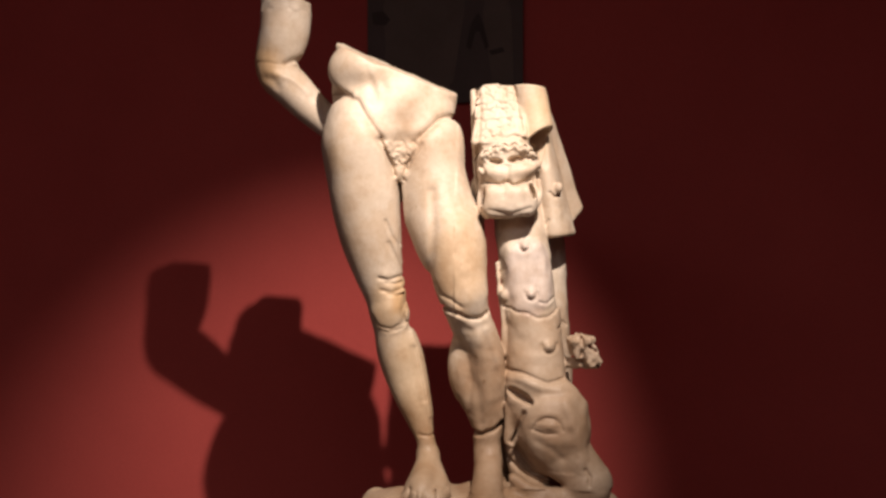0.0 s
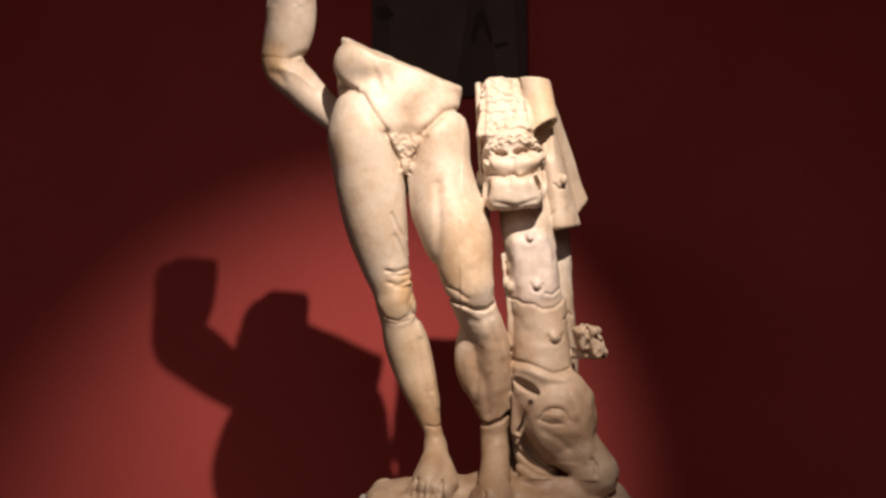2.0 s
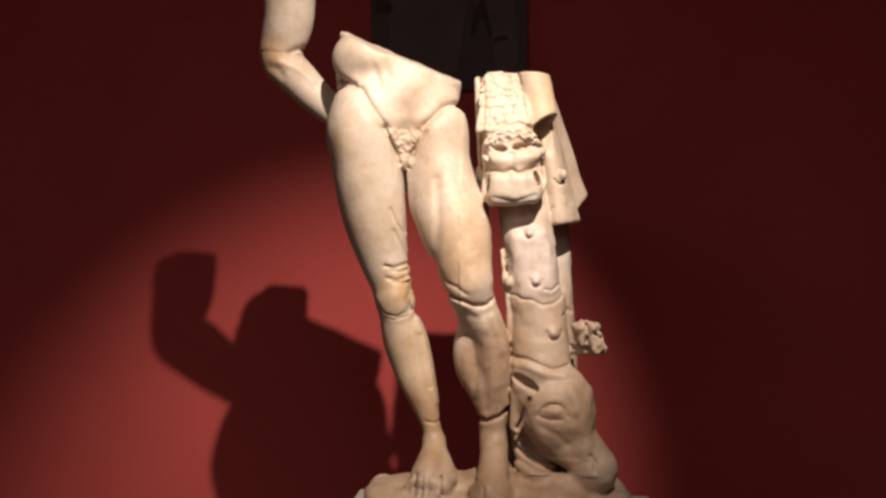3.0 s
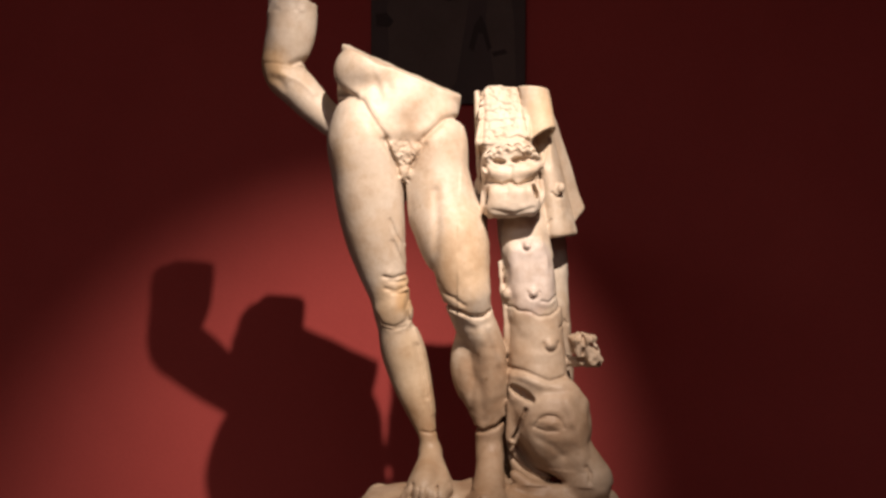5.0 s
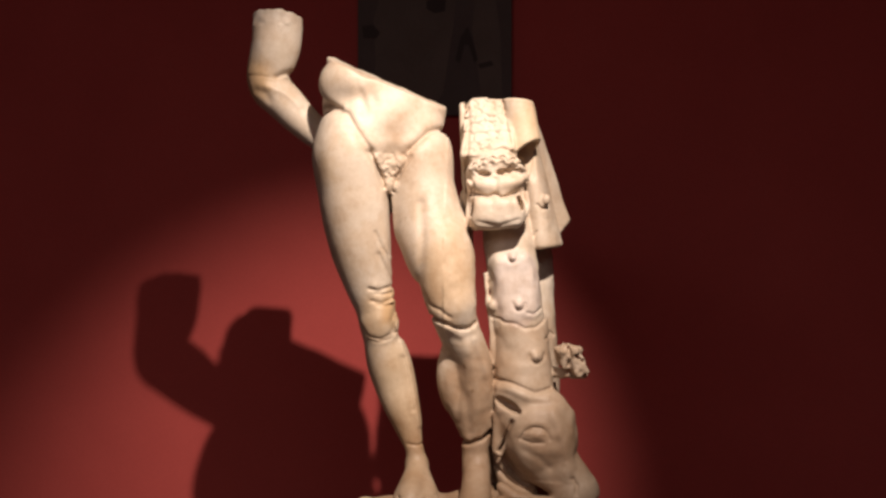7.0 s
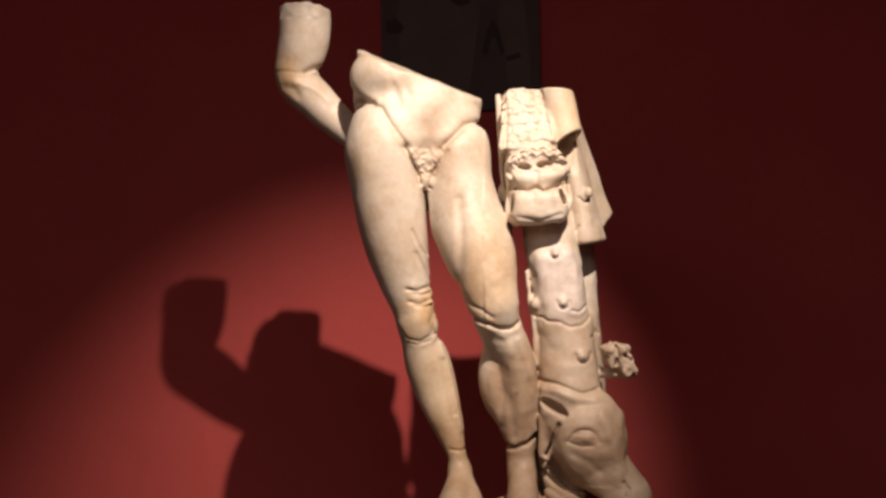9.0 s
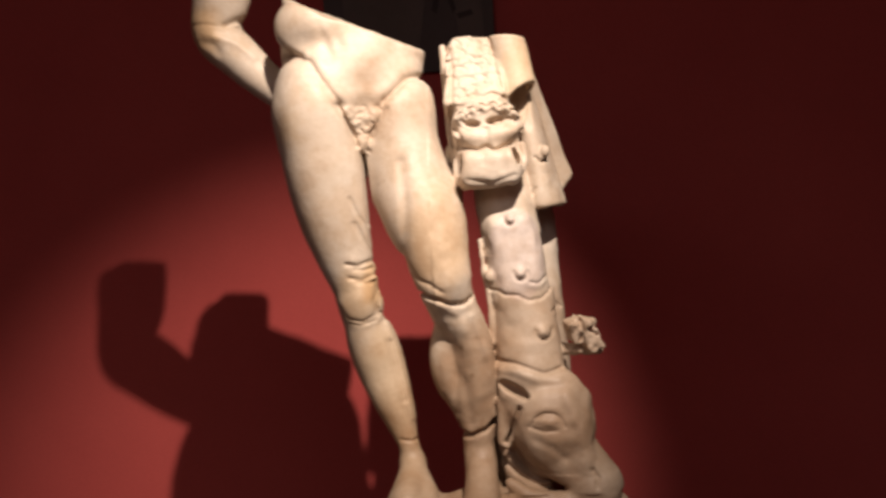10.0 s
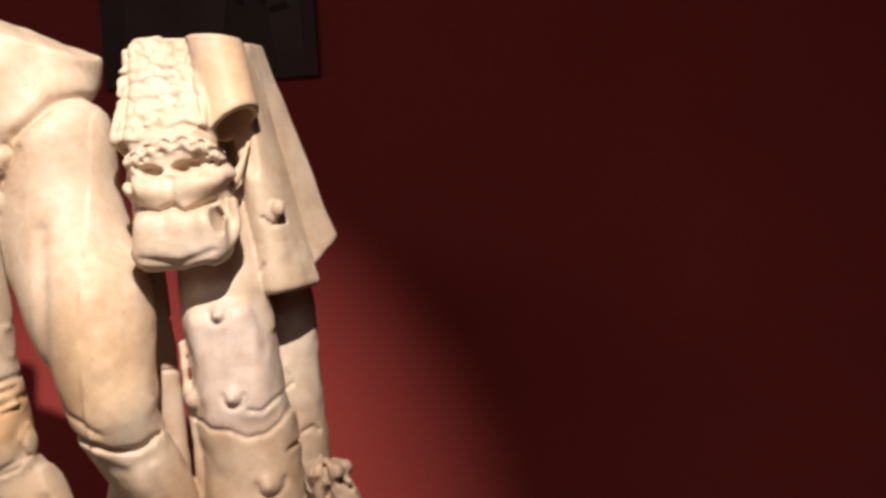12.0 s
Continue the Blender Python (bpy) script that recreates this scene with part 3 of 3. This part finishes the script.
stone.lump((0.220, 2.540, 1.814), (0.046, 0.026, 0.0190), (0, -14, 0), k=0.022)
stone.lump((0.261, 2.56, 1.837), (0.0206, 0.020, 0.0142), (0, 30, 0), k=0.01)
stone.slab((0.191, 2.552, 1.739), (0.0759, 0.055, 0.049), (4, 0, 0), soft=0.034, k=0.012)
stone.line((0.131, 1.787), (0.167, 1.78), (0.187, 1.787), (0.205, 1.776), (0.246, 1.792), wide=0.0044, depth=0.010, y=(2.4, 2.6))
stone.line((0.115, 1.832), (0.127, 1.809), (0.118, 1.786), wide=0.0047, depth=0.008, y=(2.4, 2.62))
stone.line((0.137, 1.905), (0.159, 1.913), (0.18, 1.904), (0.205, 1.915), (0.229, 1.906), wide=0.0041, depth=0.007, y=(2.4, 2.62))
stone.line((0.189, 1.826), (0.19, 1.79), wide=0.0055, depth=0.003, y=(2.4, 2.6))
stone.line((0.180, 1.772), (0.178, 1.745), wide=0.0063, depth=0.003, y=(2.4, 2.6))
stone.line((0.22, 1.771), (0.227, 1.723), wide=0.010, depth=0.002, y=(2.4, 2.6))
stone.lump((0.121, 2.52, 1.745), (0.0063, 0.05, 0.0269), (0, 4, 0), k=0.004, cut=True)
stone.lump((0.255, 2.525, 1.76), (0.0071, 0.05, 0.0237), (0, -14, 0), k=0.004, cut=True)
stone.limb(((0.272, 2.56, 1.79), 0.0079), ((0.275, 2.555, 1.748), 0.0087), ((0.254, 2.545, 1.709), 0.0095), k=0.008)
stone.limb(((0.108, 2.585, 1.783), 0.0075), ((0.111, 2.575, 1.719), 0.0075), ((0.129, 2.56, 1.695), 0.0095), k=0.008)
stone.line((0.139, 1.709), (0.197, 1.698), (0.25, 1.715), wide=0.0050, depth=0.004, y=(2.4, 2.62))
stone.line((0.204, 1.685), (0.239, 1.695), wide=0.0035, depth=0.006, y=(2.4, 2.62))

# tree trunk in two joined lengths
stone.limb(((0.211, 2.69, 1.795), 0.0696), ((0.224, 2.655, 1.631), 0.0743), ((0.241, 2.635, 1.518), 0.0759), ((0.248, 2.63, 1.419), 0.0791), k=0.006)
stone.limb(((0.254, 2.632, 1.409), 0.0807), ((0.259, 2.628, 1.341), 0.0807), ((0.264, 2.61, 1.223), 0.0854), k=0.003)
stone.slab((0.243, 2.594, 1.525), (0.0555, 0.035, 0.100), (-4, -7, 0), soft=0.028, k=0.013)
stone.limb(((0.285, 2.80, 1.86), 0.055), ((0.292, 2.79, 1.62), 0.056), ((0.300, 2.775, 1.42), 0.060), ((0.305, 2.76, 1.22), 0.064), k=0.008)
stone.line((0.174, 1.44), (0.196, 1.439), (0.211, 1.429), (0.243, 1.426), (0.267, 1.412), (0.298, 1.415), (0.317, 1.429), (0.336, 1.459), wide=0.0035, depth=0.005, y=(2.4, 2.68))
stone.line((0.31, 1.568), (0.322, 1.474), (0.327, 1.443), wide=0.0047, depth=0.008, y=(2.4, 2.66))
stone.line((0.274, 1.456), (0.294, 1.452), (0.314, 1.468), wide=0.0038, depth=0.005)
stone.line((0.326, 1.38), (0.342, 1.387), (0.351, 1.377), wide=0.0035, depth=0.006)
stone.swell((0.271, 1.521), (0.0127, 0.0949), -0.004, -7, y=(2.4, 2.64))
stone.swell((0.201, 1.522), (0.0127, 0.0949), -0.004, -7, y=(2.4, 2.64))
for knob, size in (((0.233, 1.611), 0.8), ((0.252, 1.479), 0.9), ((0.301, 1.336), 1.1)):
    stone.swell(knob, (0.024 * size, 0.026 * size), 0.003, y=(2.4, 2.64))
    stone.swell(knob, (0.011 * size, 0.012 * size), 0.012, y=(2.4, 2.64))
    ring = [(knob[0] + 0.018 * size * math.sin(radians(a)), knob[1] + 0.019 * size * math.cos(radians(a))) for a in range(80, 300, 20)]
    stone.line(*ring, wide=0.0038, depth=0.005, y=(2.4, 2.64))
stone.limb(((0.155, 2.62, 1.561), 0.0063), ((0.161, 2.61, 1.504), 0.0071), ((0.172, 2.605, 1.408), 0.0087), ((0.177, 2.61, 1.311), 0.0111), k=0.008)
stone.lump((0.179, 2.592, 1.473), (0.0142, 0.015, 0.0158), k=0.006)
stone.limb(((0.174, 2.71, 1.299), 0.0285), ((0.189, 2.71, 1.132), 0.0348), ((0.192, 2.7, 0.866), 0.0411), k=0.02)
# broken stub of a branch
stone.limb(((0.334, 2.64, 1.282), 0.0142), ((0.368, 2.61, 1.283), 0.0142), ((0.432, 2.59, 1.28), 0.0111), k=0.006)
stone.slab((0.376, 2.585, 1.334), (0.0206, 0.026, 0.0301), (10, -18, 20), soft=0.008, k=0.006)
stone.slab((0.401, 2.575, 1.344), (0.019, 0.022, 0.0206), (0, 20, -20), soft=0.006, k=0.005)
stone.slab((0.416, 2.575, 1.307), (0.019, 0.024, 0.0269), (0, -22, 10), soft=0.006, k=0.005)
stone.limb(((0.357, 2.57, 1.329), 0.0079), ((0.366, 2.57, 1.301), 0.0063), k=0.003, cut=True)
stone.lump((0.387, 2.555, 1.3), (0.0095, 0.02, 0.0111), k=0.003, cut=True)
stone.line((0.388, 1.362), (0.395, 1.33), (0.388, 1.309), wide=0.0038, depth=0.008)
stone.line((0.409, 1.337), (0.428, 1.321), wide=0.0038, depth=0.008)
stone.weather((0.37, 2.3, 1.27), (0.50, 2.75, 1.45), 0.011, 0.005)

# bull head lying at the foot of the trunk
stone.limb(((0.261, 2.605, 1.161), 0.0728), ((0.306, 2.595, 1.119), 0.106), ((0.331, 2.59, 1.05), 0.0838), ((0.377, 2.575, 0.991), 0.0712), ((0.404, 2.565, 0.956), 0.0712), k=0.012)
stone.slab((0.266, 2.615, 1.201), (0.0823, 0.065, 0.038), (0, 2, 0), soft=0.02, k=0.015)
stone.limb(((0.214, 2.58, 1.213), 0.0174), ((0.331, 2.57, 1.222), 0.019), ((0.378, 2.57, 1.169), 0.0253), k=0.025)
stone.limb(((0.331, 2.545, 1.179), 0.0253), ((0.364, 2.54, 1.102), 0.0285), ((0.375, 2.535, 1.026), 0.0253), k=0.03)
stone.limb(((0.207, 2.64, 1.161), 0.0348), ((0.212, 2.64, 0.998), 0.0411), ((0.267, 2.6, 0.96), 0.0443), k=0.02)
eye = (0.298, 1.127)
stone.swell(eye, (0.042, 0.030), -0.007)
stone.swell(eye, (0.024, 0.011), 0.011)
stone.line((0.255, 1.114), (0.268, 1.136), (0.289, 1.148), (0.313, 1.147), (0.330, 1.132), (0.337, 1.115), wide=0.0035, depth=0.0045)
stone.line((0.249, 1.126), (0.271, 1.153), (0.298, 1.162), (0.328, 1.152), wide=0.009, depth=-0.002)
stone.line((0.261, 1.113), (0.289, 1.105), (0.319, 1.107), wide=0.0035, depth=0.004)
stone.line((0.271, 1.122), (0.298, 1.128), (0.325, 1.123), wide=0.0022, depth=0.0018, y=(2.2, 2.62))
stone.line((0.188, 1.267), (0.229, 1.263), (0.265, 1.249), (0.296, 1.236), (0.336, 1.244), wide=0.005, depth=0.006, y=(2.3, 2.68))
stone.line((0.187, 1.249), (0.234, 1.243), (0.283, 1.222), (0.330, 1.222), wide=0.011, depth=-0.006, y=(2.3, 2.68))
stone.swell((0.359, 1.189), (0.030, 0.040), 0.005)
stone.line((0.344, 1.189), (0.374, 1.113), (0.389, 1.036), wide=0.012, depth=-0.005)
stone.line((0.264, 1.085), (0.305, 1.066), (0.336, 1.035), wide=0.010, depth=0.003)
stone.line((0.209, 1.037), (0.227, 1.007), (0.256, 0.982), (0.298, 0.969), (0.331, 0.959), wide=0.007, depth=0.012)
stone.limb(((0.194, 2.54, 1.213), 0.0127), ((0.226, 2.535, 1.197), 0.0158), ((0.253, 2.535, 1.183), 0.0095), k=0.004, cut=True, deep=2.4)
stone.sheet((0.187, 2.575, 1.166), (0.237, 2.558, 1.163), (0.186, 2.575, 1.064), (0.195, 2.57, 1.059), 0.0111, k=0.01)
stone.line((0.196, 1.068), (0.215, 1.109), (0.233, 1.157), wide=0.006, depth=0.012)
stone.limb(((0.182, 2.56, 1.052), 0.0095), ((0.202, 2.55, 1.032), 0.0111), k=0.005, cut=True, deep=2.0)
stone.line((0.181, 1.017), (0.22, 0.982), (0.275, 0.958), (0.332, 0.946), wide=0.0055, depth=0.011)
stone.swell((0.291, 1.018), (0.0475, 0.0348), 0.006, -20)
stone.line((0.398, 1.007), (0.41, 0.989), (0.407, 0.97), wide=0.0054, depth=0.008)
stone.line((0.329, 0.95), (0.335, 0.915), (0.354, 0.887), (0.385, 0.872), wide=0.0047, depth=0.012)
stone.swell((0.358, 1.019), (0.0221, 0.0475), -0.004, 20)

stone.weather((0.05, 2.3, 1.0), (0.62, 2.98, 1.72), 0.022, 0.0016)
stone.weather((0.05, 2.3, 1.0), (0.62, 2.98, 2.2), 0.06, 0.003)
stone.weather((-0.68, 2.3, 0.9), (0.1, 2.98, 2.46), 0.05, 0.0007)

# rough plinth of the same stone
stone.slab((0.14, 2.575, 0.845), (0.37, 0.155, 0.05), (0, 0, 4), soft=0.03, k=0.02)
stone.lump((-0.08, 2.56, 0.887), (0.15, 0.12, 0.040), k=0.03)
stone.lump((0.029, 2.6, 0.898), (0.07, 0.08, 0.035), k=0.02)
stone.lump((0.14, 2.58, 0.88), (0.14, 0.14, 0.05), k=0.03)
stone.limb(((0.202, 2.54, 0.971), 0.0158), ((0.259, 2.52, 0.94), 0.0221), ((0.344, 2.53, 0.927), 0.0206), k=0.02)
stone.lump((0.266, 2.56, 0.872), (0.13, 0.12, 0.07), k=0.03)
stone.limb(((0.291, 2.68, 0.89), 0.0569), ((0.307, 2.66, 0.839), 0.0886), k=0.03)
stone.lump((0.087, 2.47, 0.92), (0.0206, 0.035, 0.019), k=0.01)
for a, b in (((-0.074, 0.957), (-0.080, 0.916)), ((-0.054, 0.951), (-0.058, 0.908)), ((-0.033, 0.949), (-0.034, 0.905)), ((-0.007, 0.952), (-0.003, 0.909)), ((0.113, 0.940), (0.111, 0.912))):
    stone.line(a, b, wide=0.0032, depth=0.007, y=(2.38, 2.56))
stone.line((0.171, 1.064), (0.176, 1.001), (0.189, 0.953), wide=0.0047, depth=0.010)
stone.weather((-0.4, 2.3, 0.78), (0.60, 2.95, 0.95), 0.04, 0.007)

verts, faces = stone.mesh()
statue_mesh = bpy.data.meshes.new("statue")
statue_mesh.vertices.add(len(verts))
statue_mesh.vertices.foreach_set("co", verts.astype(np.float32).ravel())
statue_mesh.loops.add(faces.size)
statue_mesh.loops.foreach_set("vertex_index", faces.astype(np.int32).ravel())
statue_mesh.polygons.add(len(faces))
statue_mesh.polygons.foreach_set("loop_start", np.arange(0, faces.size, 4, dtype=np.int32))
statue_mesh.update(calc_edges=True)
statue_mesh.validate()
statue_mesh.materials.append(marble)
statue_mesh.polygons.foreach_set("use_smooth", np.ones(len(faces), bool))
statue = tagged(new("statue", statue_mesh), "broken cream marble statue, legs beside a tree trunk with pelt", "statue")
smooth = statue.modifiers.new("weathering", "SMOOTH")
smooth.factor, smooth.iterations = 0.5, 2

# ---- what the statue stands on ----
tagged(part("pedestal", block((-0.31, 2.30, 0.0), (0.59, 2.86, PLINTH_Z), 0.006), plinth_paint), "plain grey painted museum pedestal under the statue", "pedestal")

# ---- dark photographic print on the wall ----
PRINT = (-0.478, 0.205, 2.215, 3.75)
board = tagged(part("wall_print", block((PRINT[0], WALL_Y - 0.03, PRINT[2]), (PRINT[1], WALL_Y - 0.002, PRINT[3]), 0.003), print_board), "very dark photographic print board hung on red wall", "print")


def flat_shape(name, outline, mat, depth):
    """A flat printed patch, a millimetre proud of the board."""
    bm = bmesh.new()
    front = [bm.verts.new((x, WALL_Y - 0.03 - depth, z)) for x, z in outline]
    back = [bm.verts.new((x, WALL_Y - 0.0305, z)) for x, z in outline]
    bm.faces.new(front)
    for i in range(len(front)):
        bm.faces.new((front[i - 1], front[i], back[i], back[i - 1]))
    return part(name, bm, mat, board)


flat_shape("printed_figure", ((-0.413, 2.288), (-0.396, 2.464), (-0.407, 2.64), (-0.352, 2.84), (-0.277, 3.063), (-0.076, 3.108), (-0, 2.882), (-0.037, 2.733), (-0.054, 2.584), (-0.078, 2.435), (-0.097, 2.31), (-0.172, 2.224), (-0.324, 2.225)), print_grey, 0.002)
flat_shape("printed_fold", ((0.083, 2.222), (0.057, 2.408), (0.031, 2.583), (0.05, 2.781), (0.125, 2.78), (0.155, 2.581), (0.167, 2.221)), print_grey, 0.002)
flat_shape("printed_shade", ((-0.458, 2.616), (-0.407, 2.62), (-0.376, 2.584), (-0.396, 2.559), (-0.452, 2.565)), print_black, 0.004)
flat_shape("printed_shade", ((-0.17, 2.721), (-0.135, 2.73), (-0.084, 2.724), (-0.089, 2.674), (-0.134, 2.665), (-0.17, 2.686)), print_black, 0.004)
flat_shape("printed_shade", ((-0.043, 2.459), (-0.019, 2.559), (0.011, 2.603), (0.031, 2.558), (0.057, 2.458), (0.042, 2.443), (0.017, 2.523), (-0.003, 2.524), (-0.023, 2.444)), print_black, 0.004)
flat_shape("printed_shade", ((0.057, 2.438), (0.116, 2.452), (0.126, 2.432), (0.067, 2.418)), print_black, 0.004)

# ---- the spotlight itself, on the ceiling ----
lamp = tagged(new("ceiling_spotlight"), "black cylindrical ceiling spotlight aimed at the statue", "spotlight")
lamp.location = (SPOT_AT[0], SPOT_AT[1], TOP)


def tube(r, length, inner=None):
    bm = bmesh.new()
    bmesh.ops.create_cone(bm, cap_ends=inner is None, segments=28, radius1=r, radius2=r, depth=length)
    if inner:
        bmesh.ops.solidify(bm, geom=bm.faces[:], thickness=r - inner)
    return bm


DROP = TOP - SPOT_AT[2]
stem = part("stem", tube(0.012, DROP - 0.06), lamp_black, lamp)
stem.location = (0, 0, -0.5 * (DROP - 0.06))
housing = part("housing", tube(0.09, 0.22, 0.082), lamp_black, lamp)
housing.matrix_local = Matrix.Translation((0, 0, SPOT_AT[2] - TOP)) @ look((0, 0, 0), Vector(SPOT_TO) - Vector(SPOT_AT))
canopy = part("canopy", tube(0.06, 0.03), lamp_black, lamp)
canopy.location = (0, 0, -0.015)
